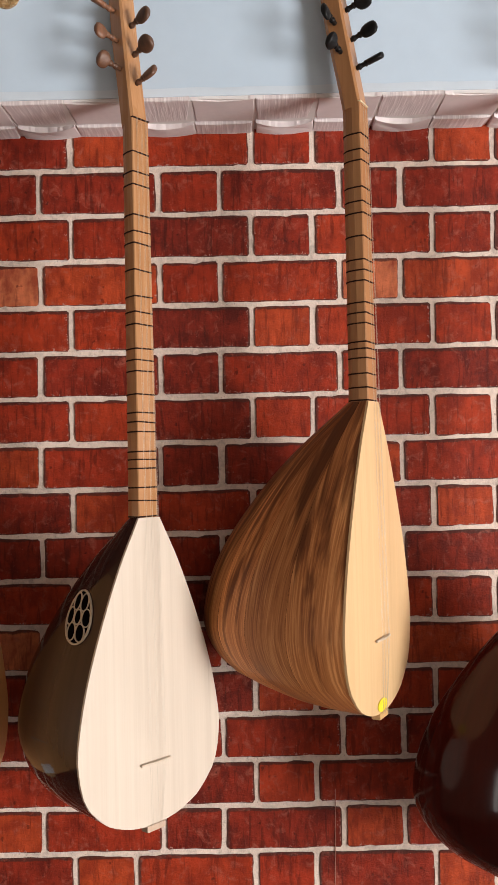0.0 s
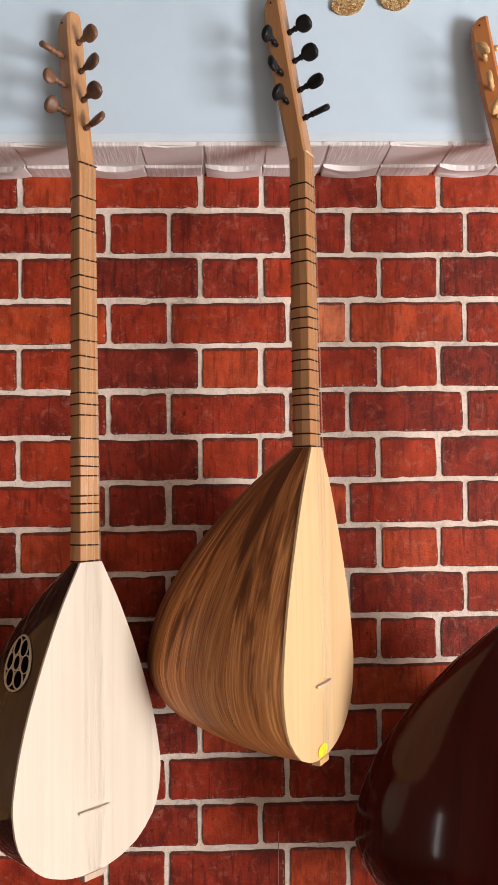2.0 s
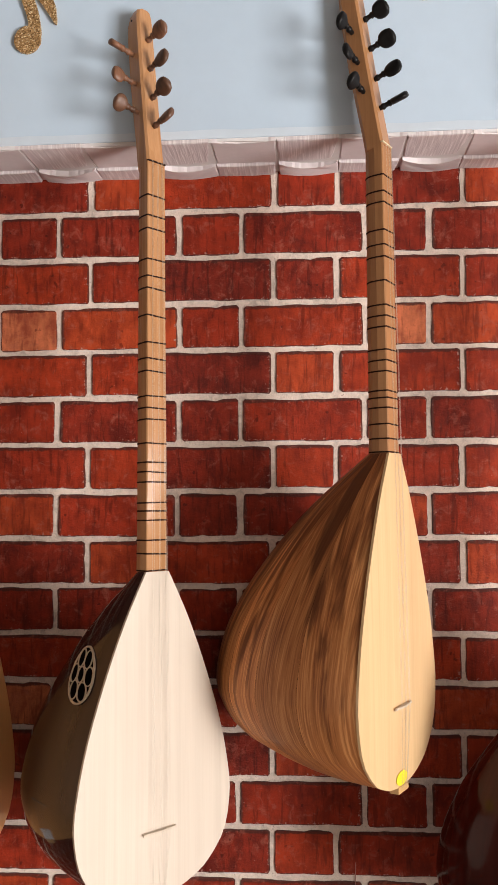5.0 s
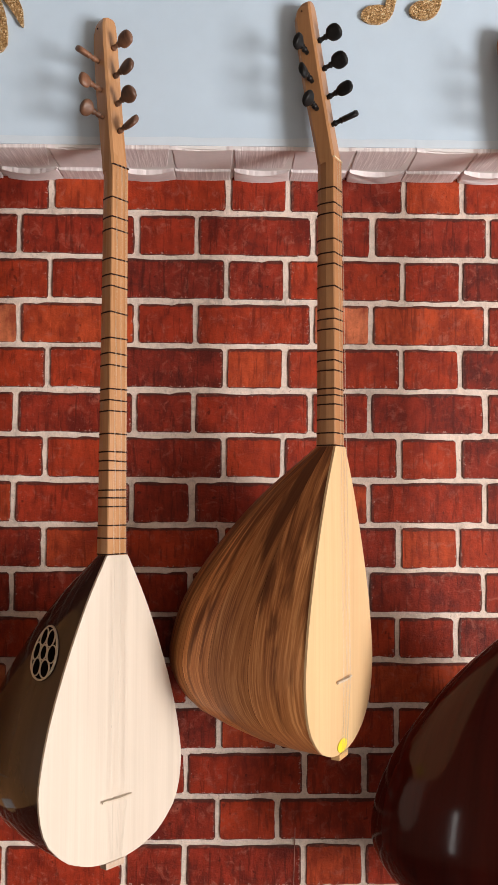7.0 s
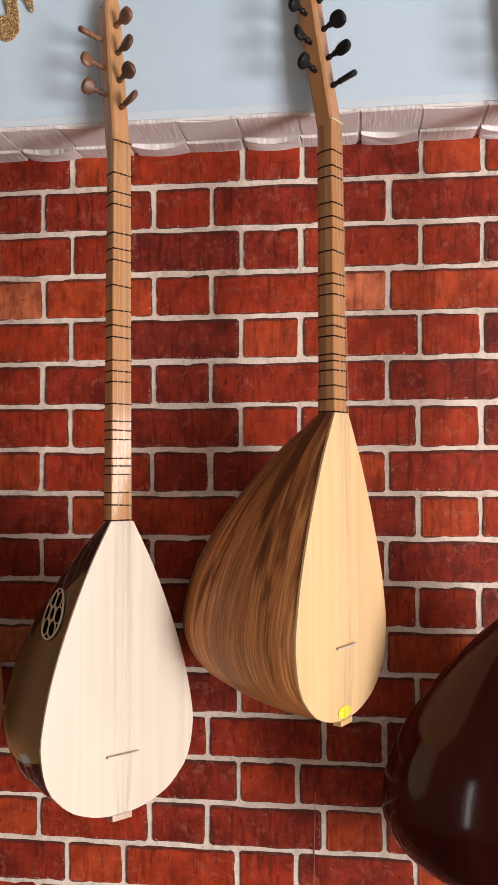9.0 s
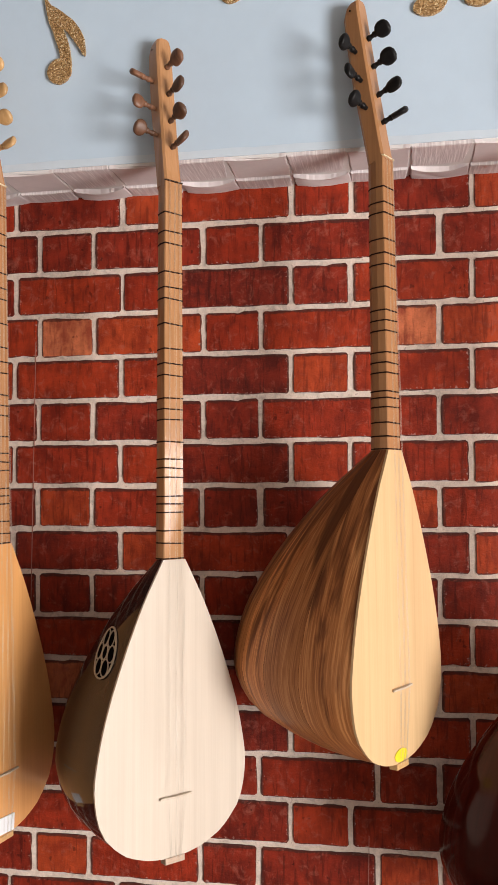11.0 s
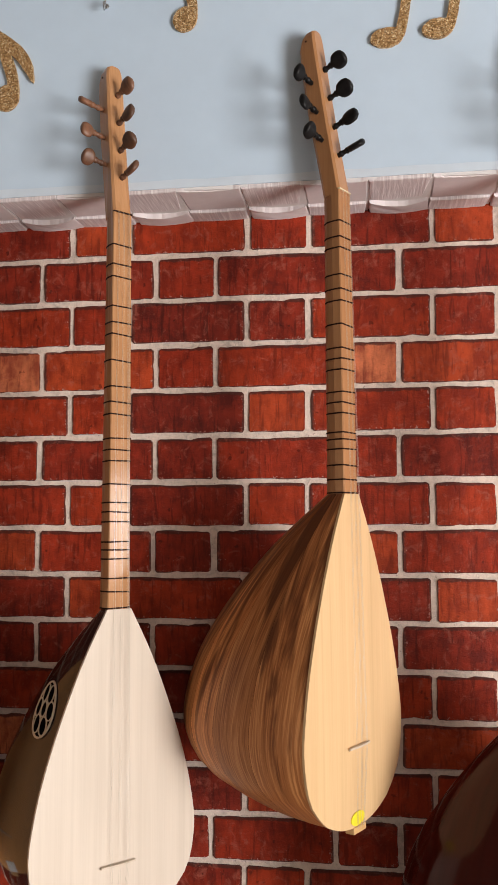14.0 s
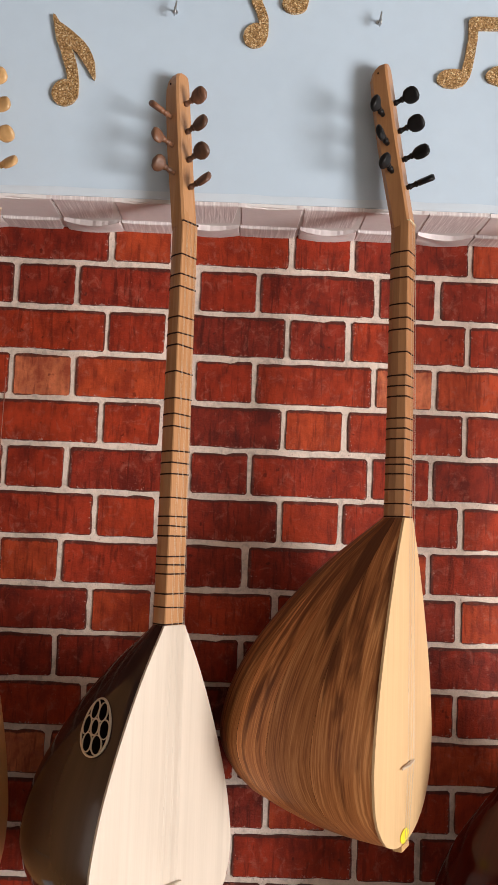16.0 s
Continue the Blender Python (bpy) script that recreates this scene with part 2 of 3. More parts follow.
spruce_amber = wood("amber_spruce", (0.74, 0.37, 0.135), (0.66, 0.31, 0.10), 420, 0.3, 0.9, stretch=(1, 0.2, 0.015), streak=0.5)
neck_pale = wood("pale_beech_neck", (0.47, 0.240, 0.112), (0.375, 0.178, 0.073), 420, 0.28, 0.5, streak=0.45)
neck_pale.node_tree.nodes["Principled BSDF"].inputs["Specular IOR Level"].default_value = 0.2
neck_pale.node_tree.nodes["Principled BSDF"].inputs["Coat Roughness"].default_value = 0.10
neck_tan = wood("tan_hornbeam_neck", (0.41, 0.195, 0.080), (0.33, 0.145, 0.054), 420, 0.4, 0.15, streak=0.45)
neck_brown = wood("brown_beech_neck", (0.50, 0.185, 0.055), (0.40, 0.135, 0.038), 420, 0.4, 0.15, streak=0.45)


def stave_wood():
    m, nt, b = material("chestnut_stave", 0.4, 0.0)
    b.inputs["Specular IOR Level"].default_value = 0.2
    v = coords(nt, (1, 0.022, 1), "UV")
    patch = coords(nt, (1, 0.075, 1), "UV")
    line = noise_tex(nt, v, 560, 3, 0.6, 0.3)
    band = noise_tex(nt, v, 70, 4, 0.6, 0.5)
    heart = noise_tex(nt, patch, 52, 4, 0.6, 0.5)
    col = ramp(nt, maths(nt, "ADD", maths(nt, "MULTIPLY", line, 0.55), maths(nt, "MULTIPLY", band, 0.45)),
               [(0.37, (0.27, 0.088, 0.029)), (0.50, (0.49, 0.187, 0.062)), (0.63, (0.74, 0.345, 0.130))])
    # heartwood: long dark tongues, more of it towards the heel
    c = nt.nodes.new("ShaderNodeTexCoord")
    sep = nt.nodes.new("ShaderNodeSeparateXYZ")
    nt.links.new(c.outputs["Object"], sep.inputs[0])
    heart = maths(nt, "ADD", heart, maths(nt, "MULTIPLY", maths(nt, "ADD", sep.outputs[2], 0.31), 0.44))
    col = mix(nt, ramp(nt, heart, [(0.515, (0, 0, 0)), (0.575, (0.60, 0.60, 0.60)), (0.64, (0.9, 0.9, 0.9))]), col, (0.098, 0.027, 0.009))
    info = nt.nodes.new("ShaderNodeObjectInfo")
    f = maths(nt, "ADD", maths(nt, "MULTIPLY", info.outputs["Random"], 0.34), 0.80)
    tone = nt.nodes.new("ShaderNodeCombineColor")
    for i in range(3):
        nt.links.new(f, tone.inputs[i])
    nt.links.new(mix(nt, 1.0, col, tone.outputs[0], "MULTIPLY"), b.inputs["Base Color"])
    nt.links.new(maths(nt, "ADD", maths(nt, "MULTIPLY", band, 0.2), 0.3), b.inputs["Roughness"])
    bump(nt, b, line, 0.25, 0.0004)
    return m


walnut = stave_wood()
ebony_gloss = wood("black_brown_lacquer", (0.032, 0.0165, 0.0140), (0.019, 0.0100, 0.0090), 200, 0.12, 0.12, "UV", (1.0, 0.045, 1.0), 0.5)
ebony_gloss.node_tree.nodes["Principled BSDF"].inputs["Specular IOR Level"].default_value = 0.12
mahogany_gloss = wood("dark_red_lacquer", (0.046, 0.005, 0.003), (0.026, 0.003, 0.002), 160, 0.14, 0.08, "UV", (1.0, 0.045, 1.0), 0.5)
mahogany_gloss.node_tree.nodes["Principled BSDF"].inputs["Specular IOR Level"].default_value = 0.15
maple_gloss = wood("amber_lacquer_stave", (0.42, 0.20, 0.06), (0.30, 0.13, 0.04), 200, 0.2, 0.7, "UV", (1.0, 0.045, 1.0), 0.5)
maple_gloss.node_tree.nodes["Principled BSDF"].inputs["Specular IOR Level"].default_value = 0.15
rosewood = wood("rosewood_peg", (0.18, 0.078, 0.040), (0.065, 0.028, 0.016), 300, 0.45, 0.0, vary=0.5)
ebony = wood("ebony_peg", (0.010, 0.009, 0.009), (0.006, 0.005, 0.005), 300, 0.42, 0.0)
ebony.node_tree.nodes["Principled BSDF"].inputs["Specular IOR Level"].default_value = 0.15
boxwood = wood("boxwood_peg", (0.60, 0.36, 0.16), (0.47, 0.26, 0.10), 300, 0.35, 0.2, vary=0.1)
bridge_mat = wood("grey_maple_bridge", (0.58, 0.48, 0.38), (0.48, 0.39, 0.30), 300, 0.5)
tail_pale = wood("pale_maple_block", (0.50, 0.37, 0.28), (0.42, 0.29, 0.21), 300, 0.4)
inlay_mat = plain("pale_inlay", (0.50, 0.42, 0.33), 0.4, vary=0.1, scale=200)
void_mat = plain("dark_sound_hole", (0.004, 0.003, 0.003), 0.8, vary=0.1)
void_mat.node_tree.nodes["Principled BSDF"].inputs["Specular IOR Level"].default_value = 0.0
yellow_mat = plain("yellow_paper_label", (0.80, 0.66, 0.03), 0.5, vary=0.06, scale=300)


# ---- builders ----
def mesh_of(bm, name, mat=None, smooth=False):
    bmesh.ops.recalc_face_normals(bm, faces=bm.faces)
    me = bpy.data.meshes.new(name)
    bm.to_mesh(me)
    bm.free()
    if mat:
        me.materials.append(mat)
    if smooth:
        me.polygons.foreach_set("use_smooth", [True] * len(me.polygons))
    return me


def part(name, bm, mat, parent, label="", smooth=False):
    ob = new(name, mesh_of(bm, name, mat, smooth))
    ob.parent = parent
    return tagged(ob, label)


def add_box(bm, x0, x1, y0, y1, z0, z1):
    m = Matrix.LocRotScale(((x0 + x1) / 2, (y0 + y1) / 2, (z0 + z1) / 2), None, (x1 - x0, y1 - y0, z1 - z0))
    bmesh.ops.create_cube(bm, size=1, matrix=m)


def box_bm(*b, bevel=0.0):
    bm = bmesh.new()
    add_box(bm, *b)
    if bevel:
        bmesh.ops.bevel(bm, geom=bm.edges[:], offset=bevel, segments=2, affect="EDGES", profile=0.6)
    return bm


def loft(bm, rings, closed=True, caps=True):
    rows = [[bm.verts.new(p) for p in ring] for ring in rings]
    n = len(rows[0])
    for a, b in zip(rows, rows[1:]):
        for i in range(n if closed else n - 1):
            j = (i + 1) % n
            bm.faces.new((a[i], a[j], b[j], b[i]))
    if caps:
        bm.faces.new(rows[0][::-1])
        bm.faces.new(rows[-1])
    return rows


def tube(bm, path, r, sides=6):
    rings = []
    for i, p in enumerate(path):
        p = Vector(p)
        d = (Vector(path[min(i + 1, len(path) - 1)]) - Vector(path[max(i - 1, 0)])).normalized()
        a = d.orthogonal().normalized() if i == 0 else (last - d * last.dot(d)).normalized()
        last = a
        b = d.cross(a)
        rings.append([p + r * (math.cos(k * math.tau / sides) * a + math.sin(k * math.tau / sides) * b) for k in range(sides)])
    loft(bm, rings)


def curve_at(table, u):
    """A smooth curve through a short table of (place, value)."""
    xs, ys = [p[0] for p in table], [p[1] for p in table]
    n = len(xs)
    k = max(0, min(n - 2, sum(1 for x in xs[1:] if x <= u)))
    h = xs[k + 1] - xs[k]

    def slope(i):
        if i in (0, n - 1):
            j = min(i, n - 2)
            return (ys[j + 1] - ys[j]) / (xs[j + 1] - xs[j])
        return (ys[i + 1] - ys[i - 1]) / (xs[i + 1] - xs[i - 1])
    t = (u - xs[k]) / h
    return ((2 * t**3 - 3 * t**2 + 1) * ys[k] + (t**3 - 2 * t**2 + t) * h * slope(k)
            + (-2 * t**3 + 3 * t**2) * ys[k + 1] + (t**3 - t**2) * h * slope(k + 1))


# ---- the wall, the beam and the room ----
WALL_Y, BEAM_Y = 1.385, 1.257
room_x0, room_x1, room_y0, room_z1 = -2.2, 3.2, -2.4, 2.75


def structure(name, bm, mat, label, category):
    return tagged(new(name, mesh_of(bm, name, mat)), label, category, kind="structure")


def pierced_wall(name, axis, at, thick, lo, hi, openings, label):
    """A wall across x or y, with openings (from, to, sill, head) through it, in order."""
    bm = bmesh.new()
    pieces, last = [], lo
    for a0, a1, s, h in openings:
        pieces += [(last, a0, 0, room_z1), (a0, a1, 0, s), (a0, a1, h, room_z1)]
        last = a1
    for p0, p1, z0, z1 in pieces + [(last, hi, 0, room_z1)]:
        if axis == "x":
            add_box(bm, at, at + thick, p0, p1, z0, z1)
        else:
            add_box(bm, p0, p1, at, at + thick, z0, z1)
    return structure(name, bm, tan_mat, label, "wall")


structure("floor", box_bm(room_x0 - 0.2, room_x1 + 0.2, room_y0 - 0.2, 1.6, -0.1, 0.0), floor_mat, "dark tiled floor of the music shop", "floor")
structure("ceiling", box_bm(room_x0 - 0.2, room_x1 + 0.2, room_y0 - 0.2, 1.6, room_z1, room_z1 + 0.1), ceiling_mat, "plain tan painted ceiling", "ceiling")
pierced_wall("wall_east", "x", room_x1, 0.16, room_y0, 1.6, ((-2.06, -0.38, 0.06, 1.84), (0.46, 1.02, 1.38, 1.98)), "tan painted wall with a wide and a narrow window")
pierced_wall("wall_west", "x", room_x0 - 0.16, 0.16, room_y0, 1.6, ((-0.65, -0.45, 0.55, 1.45),), "tan painted wall with a slit window")
pierced_wall("wall_south", "y", room_y0 - 0.16, 0.16, room_x0, room_x1, ((0.80, 1.00, 0.7, 1.9),), "tan painted wall with a narrow window")
wall_north = structure("wall_north", box_bm(room_x0, room_x1, WALL_Y, 1.6, 0, room_z1), mortar_mat,
                       "wall of red bricks with rough white mortar joints", "brick wall")
beam = bmesh.new()
add_box(beam, room_x0, room_x1, BEAM_Y, WALL_Y - 0.001, 2.004, room_z1)
for v in beam.verts:
    if v.co.z < 2.1:
        v.co.z += 0.025 * v.co.x
wall_beam = structure("wall_upper", beam, blue_mat, "pale blue painted wall beam jutting over the bricks", "wall")


def window_frame(name, m, wide, high):
    bm = bmesh.new()
    w, h = wide / 2, high / 2
    for b in ((-w, -w + 0.05, -h, h), (w - 0.05, w, -h, h), (-w + 0.05, w - 0.05, -h, -h + 0.05), (-w + 0.05, w - 0.05, h - 0.05, h), (-0.025, 0.025, -h + 0.05, h - 0.05)):
        add_box(bm, b[0], b[1], -0.025, 0.025, b[2], b[3])
    ob = structure(name, bm, tan_mat, "tan painted window frame with one mullion", "window")
    ob.matrix_world = m
    return ob


window_frame("window_1", pose(room_x1 + 0.04, -1.22, 0.95, 0, 0, 90), 1.68, 1.78)
window_frame("window_2", pose(room_x1 + 0.04, 0.74, 1.68, 0, 0, 90), 0.56, 0.60)


# ---- the lutes ----
WIDTH = [(0, 0.145), (0.15, 0.41), (0.33, 0.665), (0.51, 0.87), (0.66, 0.98), (0.75, 1.0), (0.87, 0.90), (0.95, 0.64), (0.98, 0.42), (0.993, 0.26), (1.0, 0.08)]
DEPTH = [(0, 0.12), (0.16, 0.44), (0.34, 0.715), (0.52, 0.915), (0.68, 1.0), (0.78, 0.985), (0.88, 0.84), (0.955, 0.52), (0.985, 0.3), (1.0, 0.05)]
RINGS = [i / 26 for i in range(25)] + [0.94, 0.955, 0.967, 0.977, 0.985, 0.991, 0.996, 1.0]


def bowl_point(w, d, length, u, th, lift=0.0):
    """th: 0 at the edge on the -x side, half a turn at the +x side."""
    c, s = math.cos(th), math.sin(th)
    p = 0.92
    x = -math.copysign(abs(c) ** p, c) * (w * curve_at(WIDTH, u) + lift)
    y = abs(s) ** p * (d * curve_at(DEPTH, u) + lift)
    return Vector((x, y, -length * u))


def bowl_bm(w, d, length, th0, th1, steps, crown=0.0):
    bm = bmesh.new()
    uv = bm.loops.layers.uv.new("UVMap")
    grid = []
    us = RINGS
    for u in us:
        row = []
        for k in range(steps + 1):
            f = k / steps
            row.append(bm.verts.new(bowl_point(w, d, length, u, th0 + (th1 - th0) * f, crown * (1 - (2 * f - 1) ** 2))))
        grid.append(row)
    for i in range(len(us) - 1):
        for k in range(steps):
            f = bm.faces.new((grid[i][k], grid[i][k + 1], grid[i + 1][k + 1], grid[i + 1][k]))
            for loop, (a, b) in zip(f.loops, ((i, k), (i, k + 1), (i + 1, k + 1), (i + 1, k))):
                spread = 0.30 + 0.70 * curve_at(WIDTH, us[a])
                if crown:
                    # grain runs parallel inside each tapered stave
                    loop[uv].uv = ((b / steps - 0.5) * (th1 - th0) * 0.185 * curve_at(WIDTH, us[a]) + 3.7 * th0, us[a] * length + 1.3 * th0)
                    continue
                loop[uv].uv = ((th0 + (th1 - th0) * b / steps) * w * spread, us[a] * length)
    return bm


def neck_profile(hw, dp, grow=0.0):
    """Flat fingerboard in front, round back."""
    hw, dp = hw + grow, dp + grow
    front = -0.002 - grow
    pts = [(-hw * 0.93, front), (hw * 0.93, front), (hw, front + 0.0015)]
    for k in range(7):
        a = math.pi * k / 6
        pts.append((hw * math.cos(a) if k not in (0, 6) else (hw if k == 0 else -hw), dp * 0.35 + dp * 0.65 * math.sin(a)))
    pts.append((-hw, front + 0.0015))
    return pts


def make_peg(length):
    """A peg along +z: a turned shaft with collars and a flat round thumb piece, wide along x."""
    bm = bmesh.new()
    shaft = [(-0.012, 0.0030), (0.007, 0.0034), (0.008, 0.0044), (0.0105, 0.0044), (0.0115, 0.0034), (0.0165, 0.0032), (0.0175, 0.0045), (0.0195, 0.0045), (0.0205, 0.0034)]
    rings = [[(r * math.cos(k * math.tau / 12), r * math.sin(k * math.tau / 12), z) for k in range(12)] for z, r in shaft]
    n = 9
    for k in range(n + 1):
        f = k / n
        z = 0.0215 + (length - 0.0215) * f
        wide = 0.0036 + 0.0084 * math.sqrt(max(0.0, 1 - (1.9 * f - 0.98) ** 2))
        thick = 0.0044 + 0.0003 * f
        if k == n:
            wide, thick = wide * 0.75, thick * 0.72
        rings.append([(wide * math.cos(q * math.tau / 12), thick * math.sin(q * math.tau / 12), z) for q in range(12)])
    loft(bm, rings)
    return bm


def head_place(neck, s, back=12.0):
    """Where a point s metres up the bent headstock lies, seen from the side: y, z."""
    return s * math.sin(radians(back)), neck + s * math.cos(radians(back))


def make_lute(label, m, length, w, d, neck, head, frets, mats, staves=0, lean=11.0, bridge_at=0.79, seed=1, spins=(60, 125, 85, 108, 60, 100, 145), nut_stuff=None, tail_stuff=None):
    face_mat, bowl_mat, neck_mat, peg_mat = mats
    rng = random.Random(seed)
    lute = tagged(new("lute"), label, "lute", "lutes hanging on the brick wall")
    lute.empty_display_size = 0.05
    lute.matrix_world = m
    # bowl
    if staves:
        bowl = None
        for k in range(staves):
            a, b = math.pi * k / staves, math.pi * (k + 1) / staves
            part("stave", bowl_bm(w, d, length, a + 0.0007, b - 0.0007, 5, 0.0007), bowl_mat, lute, smooth=True)
        part("bowl_lining", bowl_bm(w - 0.0025, d - 0.0025, length * 0.998, 0, math.pi, 24), void_mat, lute, "dark glue lines between the staves", True)
    else:
        bowl = part("bowl", bowl_bm(w, d, length, 0, math.pi, 30), bowl_mat, lute, "glossy lacquered round back", True)
    # soundboard: a thin plate, slightly domed
    bm = bmesh.new()
    rows = []
    for u in RINGS:
        hw = w * curve_at(WIDTH, u) + 0.0006
        rows.append([Vector((hw * (k / 6 - 1), -0.0032 - 0.0013 * math.sin(math.pi * min(1, u)) * (1 - (k / 6 - 1) ** 2), -length * u * 1.002)) for k in range(13)])
    grid = [[bm.verts.new(p) for p in r] for r in rows]
    for a, b in zip(grid, grid[1:]):
        for i in range(12):
            bm.faces.new((a[i], a[i + 1], b[i + 1], b[i]))
    outline = [r[0].co.copy() for r in grid] + [v.co.copy() for v in grid[-1][1:-1]] + [r[-1].co.copy() for r in grid[::-1]] + [v.co.copy() for v in grid[0][1:-1][::-1]]
    rim = [[bm.verts.new((p.x, y, p.z)) for p in outline] for y in (-0.0032, 0.0002)]
    for i in range(len(outline)):
        j = (i + 1) % len(outline)
        bm.faces.new((rim[0][i], rim[0][j], rim[1][j], rim[1][i]))
    board = part("soundboard", bm, face_mat, lute, "smooth pale wooden top", True)
    # neck
    bm = bmesh.new()
    rings = []
    for i in range(13):
        f = i / 12
        hw, dp = 0.0172 + (0.0150 - 0.0172) * f, 0.0325 + (0.0285 - 0.0325) * f
        if i == 0:
            dp = 0.0335
        rings.append([(x, y, neck * f) for x, y in neck_profile(hw, dp)])
    loft(bm, rings)
    arm = part("neck", bm, neck_mat, lute)
    for at in frets + (neck - 0.0015,):
        f = 1 - at / neck
        hw, dp = 0.0172 + (0.0150 - 0.0172) * f, 0.0325 + (0.0285 - 0.0325) * f
        z = neck - at
        bm = bmesh.new()
        slant = rng.uniform(-0.0006, 0.0006)
        loft(bm, [[(x, y, z + dz + slant * x / hw) for x, y in neck_profile(hw, dp, g)] for g, dz in ((0.0, -0.0010), (0.0007, -0.0009), (0.0007, 0.0009), (0.0, 0.0010))], caps=False)
        part("fret", bm, fret_mat, arm, "dark tied fret")
    part("nut", box_bm(-0.0149, 0.0149, -0.0036, 0.001, neck - 0.0010, neck + 0.0010, bevel=0.0004), nut_stuff or nut_mat, arm, "narrow string nut")
    # headstock, bent backwards
    bm = bmesh.new()
    rings = []
    for s, fw, fd in ((-0.004, 1.0, 1.0), (0.02, 0.98, 1.0), (0.05, 0.97, 1.02), (0.12, 0.96, 1.08), (0.19, 0.94, 1.06), (head - 0.020, 0.92, 1.0), (head - 0.008, 0.86, 0.84), (head - 0.002, 0.72, 0.62), (head, 0.50, 0.45)):
        y0, z0 = head_place(neck, s, lean)
        hw, dp = 0.0149 * fw, 0.0285 * fd
        c = 0.003
        sec = [(-hw + c, 0), (hw - c, 0), (hw, c), (hw, dp - 2 * c), (hw - 2 * c, dp), (-hw + 2 * c, dp), (-hw, dp - 2 * c), (-hw, c)]
        t = radians(lean)
        off = 0.0015 + (0.004 * (s / head) ** 2 if s > 0 else 0)
        rings.append([(x, y0 + (y - off) * math.cos(t) - 0.0004, z0 - (y - off) * math.sin(t)) for x, y in sec])
    loft(bm, rings)
    stock = part("headstock", bm, neck_mat, lute, "bent back headstock")
    t = radians(lean)
    up, out = Vector((0, math.sin(t), math.cos(t))), Vector((0, -math.cos(t), math.sin(t)))
    for s, spun in zip((0.053, 0.095, 0.139, 0.183), spins):
        y0, z0 = head_place(neck, s, lean)
        base = Vector((0.001, y0, z0)) - out * 0.002
        side = Vector((1, 0, 0))
        spin = Matrix.Rotation(radians(spun), 4, "Z")
        lift = (out + up * 0.10 + side * rng.uniform(-0.05, 0.05)).normalized()
        bm = make_peg(rng.uniform(0.0435, 0.0455))
        bm.transform(Matrix.Translation(base) @ lift.to_track_quat("Z", "Y").to_matrix().to_4x4() @ spin)
        part("peg", bm, peg_mat, stock, "turned wooden tuning peg", True)
    for s, spun in zip((0.075, 0.118, 0.163), spins[4:]):
        y0, z0 = head_place(neck, s, lean)
        base = Vector((-0.0135, y0, z0)) + Vector((0, 0.011, 0))
        lift = (Vector((-1, 0, 0)) + up * 0.14).normalized()
        spin = Matrix.Rotation(radians(spun), 4, "Z")
        bm = make_peg(rng.uniform(0.0385, 0.0400))
        bm.transform(Matrix.Translation(base) @ lift.to_track_quat("Z", "Y").to_matrix().to_4x4() @ spin)
        part("peg", bm, peg_mat, stock, "turned wooden tuning peg", True)
    y0, z0 = head_place(neck, head - 0.016, lean)
    bm = bmesh.new()
    bmesh.ops.create_cone(bm, cap_ends=True, segments=10, radius1=0.0014, radius2=0.0014, depth=0.0006, matrix=pose(-0.0141, y0 + 0.008, z0, 0, 90, 0))
    part("cord_hole", bm, void_mat, stock, "small drilled hole")
    # bridge, tailpiece, strings
    zb = -length * bridge_at
    bm = bmesh.new()
    sec = [(-0.0018, -0.0058), (0.0018, -0.0058), (0.0011, -0.0105), (-0.0011, -0.0105)]
    loft(bm, [[(x, y if abs(x) < 0.02 else min(y, -0.0062) * (0.8 if y < -0.01 else 1), zb + q) for q, y in sec] for x in (-0.026, -0.020, 0.0, 0.020, 0.026)])
    part("bridge", bm, bridge_mat, lute, "small grey-brown wooden bridge")
    part("tailpiece", box_bm(-0.016, 0.016, -0.0050, 0.008, -length - 0.0085, -length + 0.0003, bevel=0.0012), tail_stuff or boxwood, lute, "small wooden block that holds the strings")
    for x in (-0.0095, -0.0075, -0.001, 0.001, 0.0068, 0.0082, 0.0096):
        bm = bmesh.new()
        tube(bm, [(x * 0.95, -0.0046, neck), (x * 1.5, -0.0108, zb), (x * 0.9, -0.0062, -length - 0.002)], 0.00015, 5)
        part("string", bm, string_mat, lute, smooth=True)
    return lute, board, bowl


def hang_matrix(heel, nut_at, turn):
    """Heel at its place, neck pointing to the nut, face turned by that many degrees."""
    up = (Vector(nut_at) - Vector(heel)).normalized()
    face = Vector((math.sin(radians(turn)), -math.cos(radians(turn)), 0))
    face = (face - up * face.dot(up)).normalized()
    side = (-face).cross(up)
    m = Matrix.Identity(4)
    for i, axis in enumerate((side, -face, up)):
        for k in range(3):
            m[k][i] = axis[k]
    m.translation = heel
    return m


LONG = (0.048, 0.076, 0.094, 0.136, 0.159, 0.176, 0.213, 0.249, 0.271, 0.288, 0.321, 0.337, 0.352, 0.384, 0.409, 0.422, 0.435, 0.462, 0.473, 0.485, 0.511, 0.529)
SHORT = (0.044, 0.066, 0.081, 0.118, 0.138, 0.154, 0.187, 0.219, 0.233, 0.248, 0.278, 0.293, 0.307, 0.333, 0.342, 0.355, 0.377, 0.396)

